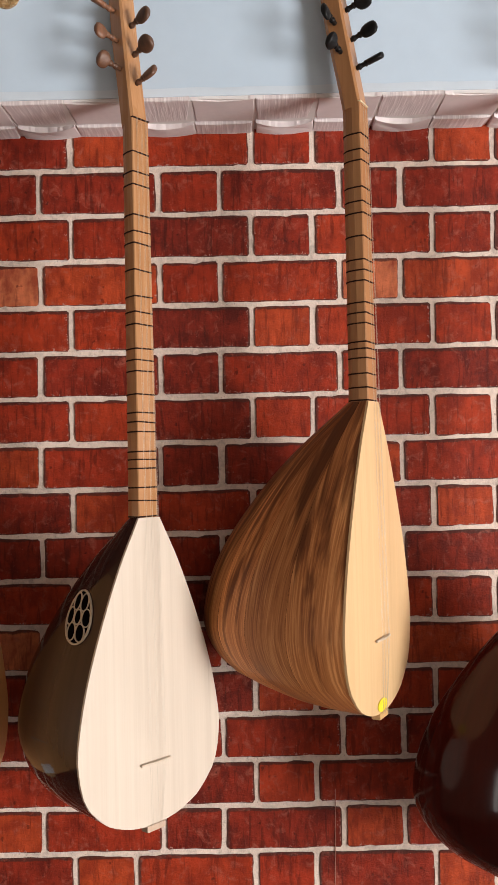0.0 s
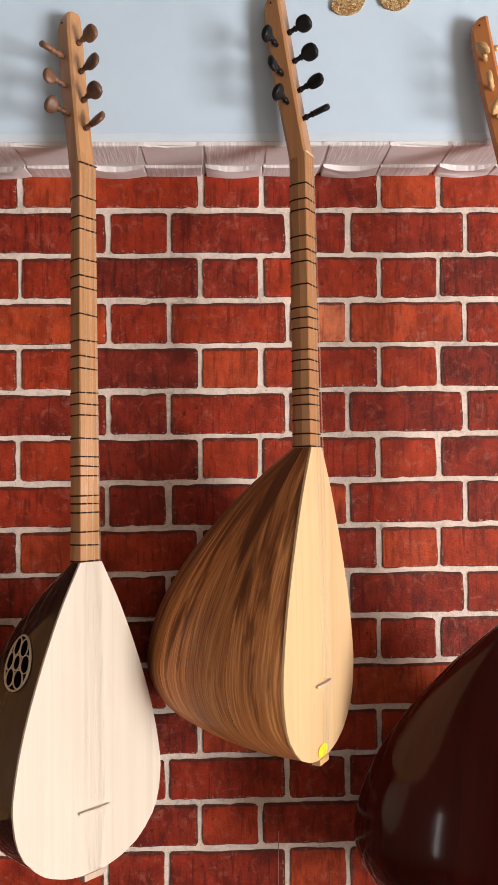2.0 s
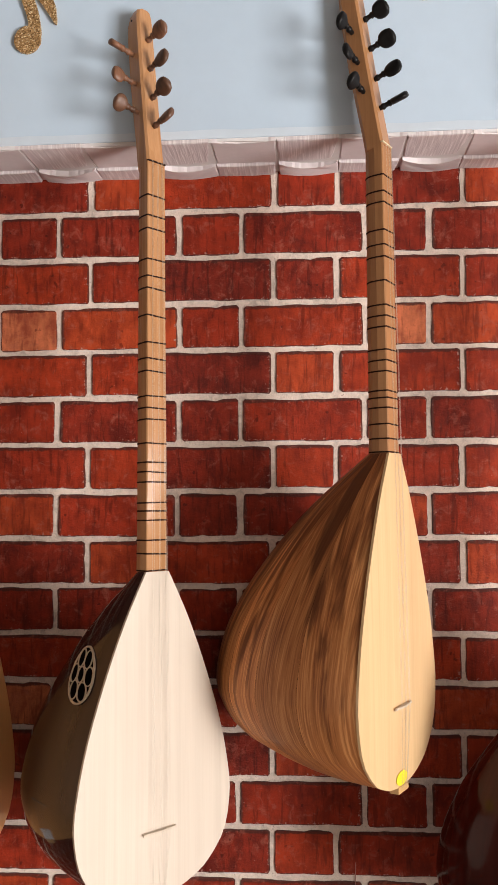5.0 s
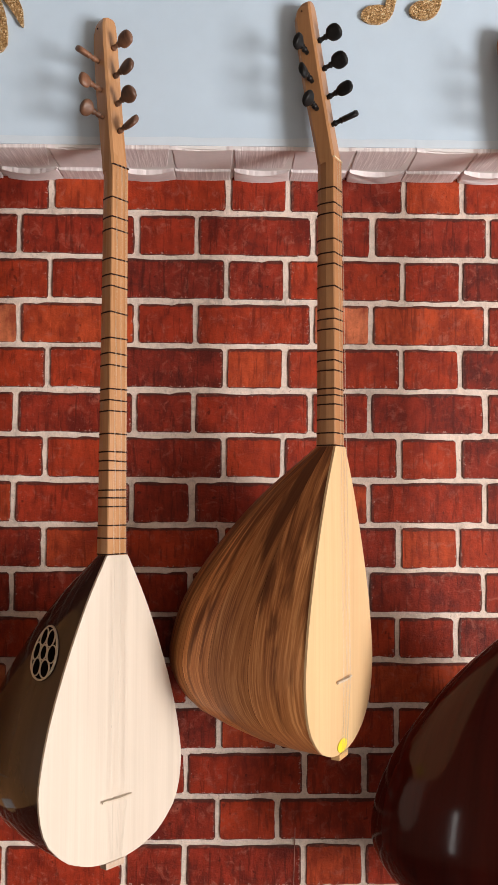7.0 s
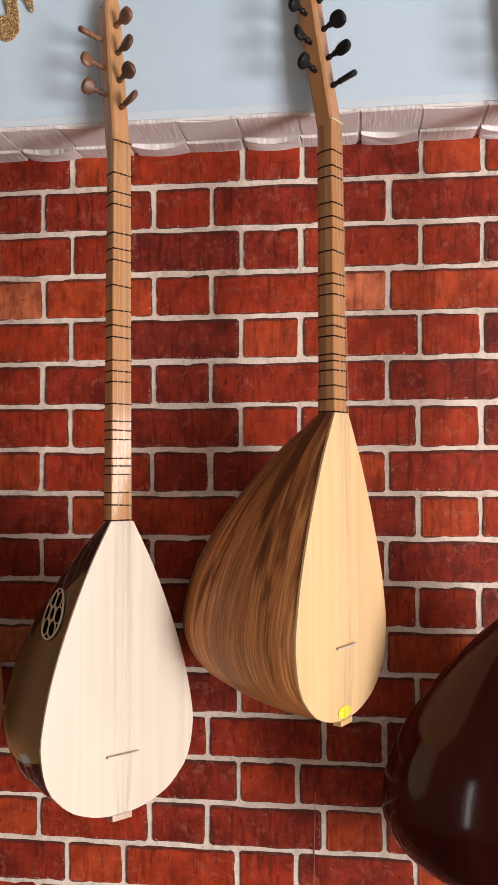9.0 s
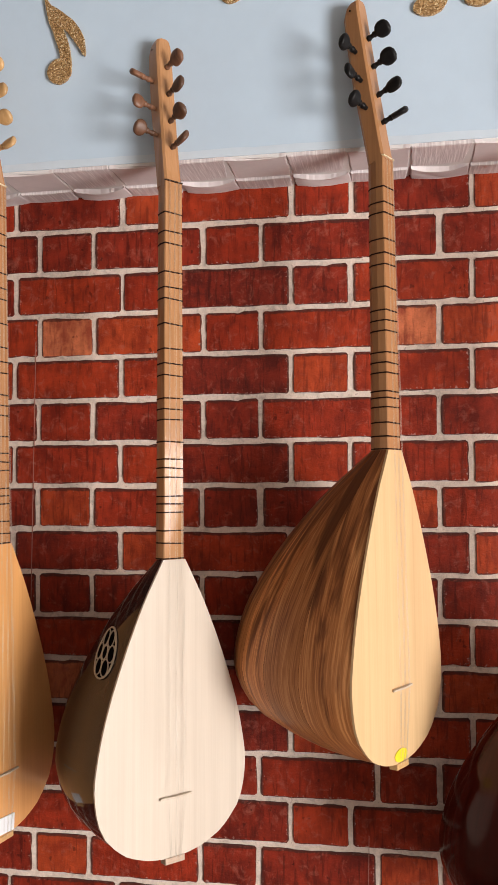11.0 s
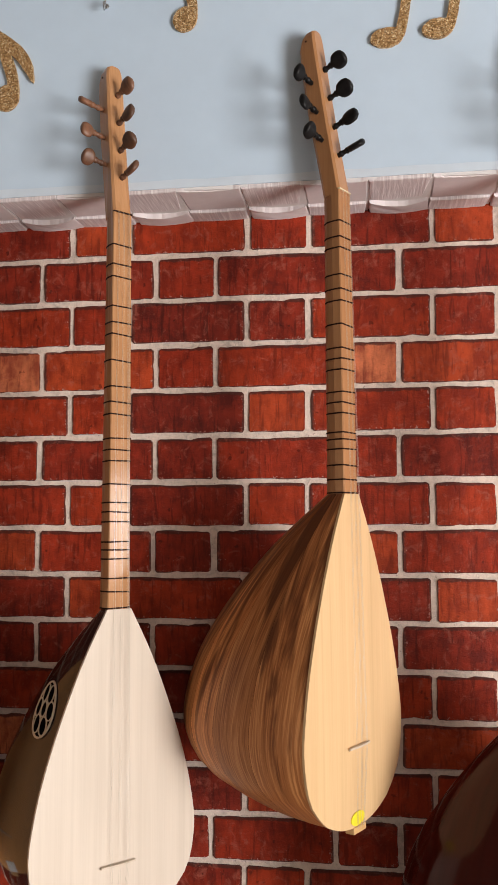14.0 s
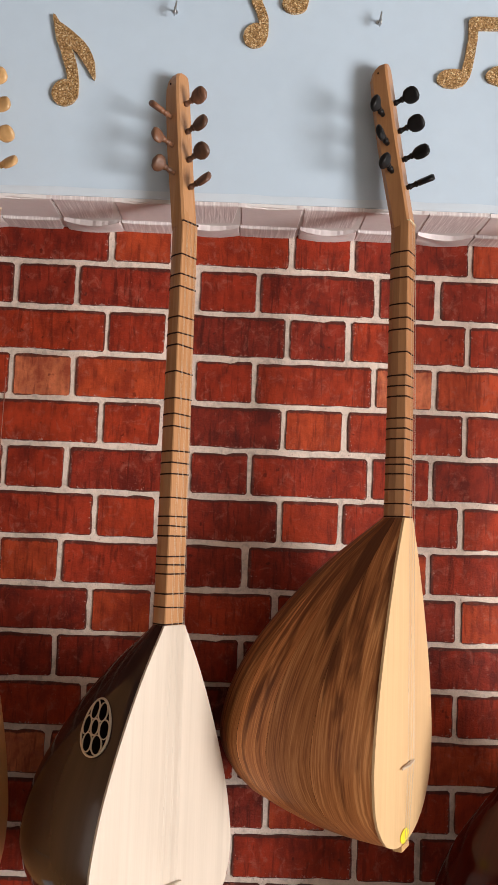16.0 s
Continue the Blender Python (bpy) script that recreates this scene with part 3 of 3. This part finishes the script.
lute_black, board_black, bowl_black = make_lute(
    "long-necked lute, black lacquered bowl with oval rosette, pale top",
    hang_matrix((-0.138, 1.187, 1.398), (-0.153, 1.213, 1.950), 48), 0.408, 0.1245, 0.247, 0.552, 0.231, LONG,
    (spruce_white, ebony_gloss, neck_pale, rosewood), bridge_at=0.80, lean=7.5, seed=3, nut_stuff=fret_mat, tail_stuff=tail_pale)
lute_walnut, board_walnut, _ = make_lute(
    "short-necked lute, striped chestnut-brown stave bowl, honey top, black pegs",
    hang_matrix((0.170, 1.210, 1.557), (0.158, 1.216, 1.972), 61), 0.428, 0.125, 0.268, 0.415, 0.244, SHORT,
    (spruce_honey, walnut, neck_tan, ebony), staves=11, lean=10.0, bridge_at=0.765, seed=5, spins=(30, 78, 122, 128, 60, 100, 70))
lute_red, board_red, bowl_red = make_lute(
    "long-necked lute, dark red lacquered bowl, amber top, boxwood pegs",
    hang_matrix((0.472, 1.205, 1.320), (0.460, 1.218, 1.960), 68), 0.44, 0.132, 0.250, 0.638, 0.232, LONG + (0.56, 0.585, 0.61),
    (spruce_honey, mahogany_gloss, neck_brown, boxwood), seed=8)
lute_amber, board_amber, bowl_amber = make_lute(
    "long-necked lute with glossy amber top and pale neck",
    hang_matrix((-0.406, 1.205, 1.411), (-0.424, 1.210, 1.955), 78), 0.425, 0.126, 0.235, 0.545, 0.232, LONG,
    (spruce_amber, maple_gloss, neck_pale, boxwood), seed=11)

# round yellow label near the tail of the walnut lute
bm = bmesh.new()
ring = [(0.0175 * math.cos(a) - 0.004, 0.0088 * math.sin(a)) for a in [k * math.tau / 20 for k in range(20)]]
loft(bm, [[(x, y0, z - 0.4180) for x, z in ring] for y0 in (-0.0040, -0.0047)])
part("sticker", bm, yellow_mat, board_walnut, "small oval yellow paper label")

# white paper label near the tail of the amber lute
label_mat = plain("white_paper_label", (0.80, 0.81, 0.84), 0.5, vary=0.04, scale=300)
bm = box_bm(-0.019, 0.019, -0.0052, -0.0036, -0.012, 0.012, bevel=0.0003)
bm.transform(pose(-0.001, 0, -0.411, 0, 4, 0))
part("sticker", bm, label_mat, board_amber, "small white paper label")


# rosette let into the side of the black bowl
def on_bowl(p, q, lift):
    u = 0.315 + q / 0.408
    th = radians(17) + (p - 0.30 * q) / (0.1245 * (0.25 + 0.95 * curve_at(WIDTH, u)))
    return bowl_point(0.1245, 0.247, 0.408, u, th, lift)


def oval(cx, cz, a, b, turn=0.0, n=28):
    out = []
    for k in range(n):
        t = k * math.tau / n
        x, z = a * math.cos(t), b * math.sin(t)
        out.append((cx + x * math.cos(turn) - z * math.sin(turn), cz + x * math.sin(turn) + z * math.cos(turn)))
    return out


bm = bmesh.new()
loft(bm, [[on_bowl(x * f, z * f, 0.0011) for x, z in oval(0, 0, 0.0200, 0.0335, n=40)] for f in (0.02, 0.2, 0.4, 0.6, 0.8, 1.0)], caps=False)
part("rosette_hole", bm, void_mat, bowl_black, "dark oval sound hole", True)


def band(name, label, outline, cx, cz, width):
    bm = bmesh.new()
    inner = []
    for x, z in outline:
        d = Vector((x - cx, z - cz))
        d = d * (1 - width / max(d.length, 1e-6))
        inner.append((cx + d.x, cz + d.y))
    a = [on_bowl(x, z, 0.0006) for x, z in outline]
    b = [on_bowl(x, z, 0.0022) for x, z in outline]
    c = [on_bowl(x, z, 0.0022) for x, z in inner]
    e = [on_bowl(x, z, 0.0006) for x, z in inner]
    loft(bm, [a, b, c, e], caps=False)
    part(name, bm, inlay_mat, bowl_black, label, True)


band("rosette_rim", "pale oval rim of the rosette", oval(0, 0, 0.0205, 0.0342, n=40), 0, 0, 0.0022)
band("rosette_centre", "pale ring in the middle of the rosette", oval(0, 0, 0.0064, 0.0100), 0, 0, 0.0015)
for k in range(6):
    t = math.tau * k / 6
    cx, cz = 0.0205 * 0.63 * math.cos(t), 0.0342 * 0.63 * math.sin(t)
    band("rosette_petal", "pale oval petal of the rosette", oval(cx, cz, 0.0205 * 0.345, 0.0342 * 0.335), cx, cz, 0.0013)

# ---- hooks and gold notes on the blue wall ----


def make_hook(x, z):
    hook = tagged(new("wall_hook"), "small zinc screw hook in the pale blue wall", "hook", "wall hooks")
    hook.location = (x, BEAM_Y, z)
    bm = bmesh.new()
    tube(bm, [(0, 0.004, -0.004), (0, -0.012, -0.004), (0, -0.018, -0.007), (0.001, -0.020, -0.011), (0.001, -0.018, -0.015), (0, -0.013, -0.016), (0.0005, -0.0125, -0.009), (0.0015, -0.013, 0.002), (0.002, -0.0125, 0.006)], 0.0013, 8)
    part("hook_wire", bm, steel_mat, hook, smooth=True)
    bm = bmesh.new()
    bmesh.ops.create_cone(bm, cap_ends=True, segments=16, radius1=0.004, radius2=0.0035, depth=0.002, matrix=pose(0, -0.0005, -0.004, 90))
    part("washer", bm, steel_mat, hook)
    return hook


make_hook(-0.197, 2.284)
make_hook(0.104, 2.290)


def note(name, label, outline_parts):
    """A flat foam note: overlapping outlines merged into one thick plate."""
    bm = bmesh.new()
    for k, pts in enumerate(outline_parts):
        y0 = BEAM_Y - 0.0045 - 0.0004 * k
        loft(bm, [[(x, y, z) for x, z in pts] for y in (BEAM_Y + 0.0005, y0)])
    ob = new(name, mesh_of(bm, name, glitter_mat))
    return tagged(ob, label, "wall decoration", "gold glitter notes")


def ragged(pts, amount=0.0005, seed=0):
    rng = random.Random(seed)
    return [(x + rng.uniform(-amount, amount), z + rng.uniform(-amount, amount)) for x, z in pts]


def swept(spine, widths):
    left, right = [], []
    for i, (x, z) in enumerate(spine):
        a, b = spine[max(i - 1, 0)], spine[min(i + 1, len(spine) - 1)]
        d = Vector((b[0] - a[0], b[1] - a[1])).normalized()
        left.append((x - d.y * widths[i], z + d.x * widths[i]))
        right.append((x + d.y * widths[i], z - d.x * widths[i]))
    pts = left + right[::-1]
    for _ in range(2):
        pts = [q for k, p in enumerate(pts) for nxt in (pts[(k + 1) % len(pts)],) for q in ((0.8 * p[0] + 0.2 * nxt[0], 0.8 * p[1] + 0.2 * nxt[1]), (0.2 * p[0] + 0.8 * nxt[0], 0.2 * p[1] + 0.8 * nxt[1]))]
    return pts


note("eighth_note", "gold glitter eighth note stuck on the pale blue wall", [
    ragged(oval(-0.349, 2.145, 0.0190, 0.0205, -0.5), seed=1),
    ragged(swept([(-0.337, 2.146), (-0.340, 2.175), (-0.350, 2.205), (-0.361, 2.230), (-0.374, 2.262)], [0.008, 0.0085, 0.009, 0.008, 0.0015]), seed=2),
    ragged(swept([(-0.370, 2.250), (-0.352, 2.232), (-0.330, 2.213), (-0.316, 2.192), (-0.308, 2.167)], [0.004, 0.0095, 0.010, 0.008, 0.0015]), seed=3),
])
note("beamed_note", "gold glitter pair of beamed notes on the wall", [
    ragged(oval(-0.077, 2.2515, 0.0175, 0.0195, -0.6), seed=4),
    ragged(swept([(-0.066, 2.252), (-0.066, 2.280), (-0.080, 2.306), (-0.082, 2.340)], [0.008, 0.0075, 0.0075, 0.0075]), seed=5),
    ragged(oval(-0.021, 2.3055, 0.0195, 0.0165, 0.2), seed=6),
    ragged(swept([(-0.008, 2.306), (-0.010, 2.340), (-0.014, 2.380)], [0.0075, 0.007, 0.007]), seed=7),
    ragged(swept([(-0.089, 2.345), (-0.050, 2.365), (-0.008, 2.388)], [0.009, 0.009, 0.009]), seed=8),
])
note("beamed_note", "gold glitter pair of beamed notes on the wall", [
    ragged(oval(0.217, 2.207, 0.0235, 0.0145, 0.15), seed=9),
    ragged(swept([(0.234, 2.206), (0.241, 2.240), (0.245, 2.270), (0.245, 2.302)], [0.0075, 0.007, 0.007, 0.0075]), seed=10),
    ragged(oval(0.288, 2.216, 0.0220, 0.0145, 0.15), seed=11),
    ragged(swept([(0.304, 2.214), (0.311, 2.250), (0.314, 2.280), (0.314, 2.304)], [0.0075, 0.007, 0.007, 0.0075]), seed=12),
    ragged(swept([(0.238, 2.293), (0.275, 2.295), (0.3215, 2.297)], [0.0095, 0.0095, 0.0095]), seed=13),
])

# ---- coping slabs under the beam ----
pitch = 0.0915


def bow(a, b, depth, n=6):
    """Points from a to b along a shallow arc that bulges towards +y."""
    return [(a[0] + (b[0] - a[0]) * k / n, a[1] + (b[1] - a[1]) * k / n + 4 * depth * (k / n) * (1 - k / n)) for k in range(n + 1)]


def slab(pts, thick, mat, seed, sag=0.0):
    """A thin slab on the underside of the beam, by its plan outline; its belly may hang lower."""
    rng = random.Random(seed)
    bm = bmesh.new()
    fine = []
    for i, (x, y) in enumerate(pts):
        x2, y2 = pts[(i + 1) % len(pts)]
        for k in range(3):
            f = k / 3
            fine.append((x + (x2 - x) * f + rng.uniform(-0.0007, 0.0007), y + (y2 - y) * f + rng.uniform(-0.0007, 0.0007)))
    top = [(x, y, 2.0005 + 0.025 * x) for x, y in fine]
    cx, cy = sum(p[0] for p in fine) / len(fine), sum(p[1] for p in fine) / len(fine)
    half = max(p[0] for p in fine) - cx
    low = [(x, y, 2.004 + 0.025 * x - thick - sag * max(0.0, 1 - ((x - cx) / half) ** 2)) for x, y in fine]
    bevelled = [(cx + (x - cx) * 0.97, cy + (y - cy) * 0.97, z - 0.0012) for x, y, z in low]
    loft(bm, [top, low, bevelled])
    return part("coping_slab", bm, mat, wall_beam)


tagged(wall_beam, "pale blue wall beam with lilac-grey stone slabs beneath")
edge = bmesh.new()
brush = random.Random(9)
tops = [(room_x0 + (room_x1 - room_x0) * k / 160, brush.uniform(0.0115, 0.0135)) for k in range(161)]
loft(edge, [[(x, y, 2.001 + 0.025 * x + h) for y, h in ((BEAM_Y - 0.0018, 0.0), (BEAM_Y - 0.0006, t), (BEAM_Y + 0.002, t), (BEAM_Y + 0.002, 0.0))] for x, t in tops])
part("lime_edge", edge, edge_mat, wall_beam, "whitish brushed paint edge")
for i in range(-9, 9):
    x0, x1 = 0.0085 + pitch * i, 0.0085 + pitch * (i + 1)
    F, B = BEAM_Y - 0.0015, WALL_Y - 0.001
    lime = box_bm(x0, x1, F + 0.0018, B, 1.9975 + 0.025 * x0, 2.0035 + 0.025 * x0)
    part("lime_bed", lime, lime_mat, wall_beam)
    mid = F + 0.080
    if i % 2 == 0:
        slab([(x0 + 0.001, F + 0.002), (x1 - 0.003, F - 0.001)] + bow((x1 - 0.011, mid - 0.006), (x0 + 0.004, mid + 0.001), 0.003), 0.008, comb_mat, i)
        slab(bow((x0 + 0.002, mid + 0.005), (x1 - 0.002, mid + 0.003), 0.011) + [(x1 + 0.001, B), ((x0 + x1) / 2, B), (x0 + 0.003, B)], 0.011, slab_mat, i + 50, sag=0.004)
    else:
        slab(bow((x0, F), (x1 - 0.001, F), 0.006) + [(x1 - 0.002, mid + 0.004), (x0 + 0.002, mid + 0.004)], 0.008, slab_mat, i)
        slab([(x0 + 0.001, mid + 0.006), (x1 - 0.003, mid + 0.006), (x1 - 0.005, B), (x0, B)], 0.011, comb_mat, i + 50, sag=0.001)

# ---- bricks ----
COURSE, PERIOD, HEADER, JOINT, TOP = 0.0724, 0.2865, 0.0960, 0.0064, 1.937
RISE = 0.021  # the courses climb a little towards +x
TONES = ("dorm", "ddmd", "rmDd", "Oomr", "rrDo", "mddm", "mrdr", "omdd")


def brick_outline(wide, seed):
    """An uneven rectangle with rounded corners: slow waves and small nicks along its edge."""
    rng = random.Random(seed)
    w, h = (wide - JOINT) / 2, (COURSE - JOINT) / 2
    c = 0.0035
    n, k = (16, 5) if wide > 0.12 else (8, 5)
    pts = [(-w + c + 2 * (w - c) * i / n, h) for i in range(n + 1)]
    pts += [(w, h - c - 2 * (h - c) * i / k) for i in range(k + 1)]
    pts += [(w - c - 2 * (w - c) * i / n, -h) for i in range(n + 1)]
    pts += [(-w, -h + c + 2 * (h - c) * i / k) for i in range(k + 1)]
    out = []
    for x, z in pts:
        slow = noise.noise_vector(Vector((x * 28, z * 28, seed * 3.7)))
        nick = 1.0 if rng.random() > 0.12 else 3.0
        out.append((x + 0.0016 * slow.x - nick * math.copysign(rng.uniform(-0.0003, 0.0007), x), z + 0.0018 * slow.z - nick * math.copysign(rng.uniform(-0.0003, 0.0008), z)))
    return out


def brick_mesh(wide, seed):
    bm = bmesh.new()
    pts = brick_outline(wide, seed)
    loft(bm, [[(x, 0.002, z) for x, z in pts], [(x * 0.99, -0.0015, z * 0.975) for x, z in pts]])
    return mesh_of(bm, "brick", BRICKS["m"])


STRETCH = [brick_mesh(PERIOD - HEADER, s) for s in range(6)]
HEADS = [brick_mesh(HEADER, s + 20) for s in range(6)]
pick = random.Random(4)
low = bmesh.new()
for row in range(0, 27):
    z = TOP + COURSE * (0.5 - row)
    skew = 0.0095 * (TOP - z) / 1.1
    even = row % 2 == 0
    tone = TONES[row % 8]
    start = -0.2835 if even else -0.4300
    for i in range(-5, 9):
        n = i % 2
        head_x = start + PERIOD * i + skew
        run_x = head_x + HEADER if not even else head_x + HEADER - PERIOD
        pair = tone[2 * n:2 * n + 2]
        for x0, wide, code, stock in (((head_x, HEADER, pair[1] if even else pair[0], HEADS)), (run_x, PERIOD - HEADER, pair[0] if even else pair[1], STRETCH)):
            x = x0 + wide / 2
            if not room_x0 + 0.2 < x < room_x1 - 0.2:
                continue
            place = (x + pick.uniform(-0.0012, 0.0012), WALL_Y, z + RISE * x + pick.uniform(-0.0008, 0.0008))
            me = stock[pick.randrange(6)]
            if row > 16 or not -0.85 < x < 0.95:
                tmp = me.copy()
                tmp.transform(Matrix.Translation(place) @ Matrix.Rotation(-RISE, 4, "Y"))
                low.from_mesh(tmp)
                bpy.data.meshes.remove(tmp)
                continue
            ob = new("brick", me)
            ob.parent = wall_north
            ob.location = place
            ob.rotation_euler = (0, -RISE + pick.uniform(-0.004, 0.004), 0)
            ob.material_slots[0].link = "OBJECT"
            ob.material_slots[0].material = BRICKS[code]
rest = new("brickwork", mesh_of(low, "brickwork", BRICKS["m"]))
rest.parent = wall_north
tagged(rest, "further red bricks of the same wall", kind="stuff")

seam_mat = plain("rubbed_pink_edge", (0.36, 0.16, 0.12), 0.7, vary=0.4, scale=200)
# pale seams where two lengths of the brick facing meet
for x, z0, z1 in ((0.137, 0.55, 0.95), (-0.435, 1.30, 1.74)):
    part("seam", box_bm(x - 0.0005, x + 0.0005, WALL_Y - 0.0022, WALL_Y + 0.001, z0, z1), seam_mat, wall_north, "thin pale vertical seam")
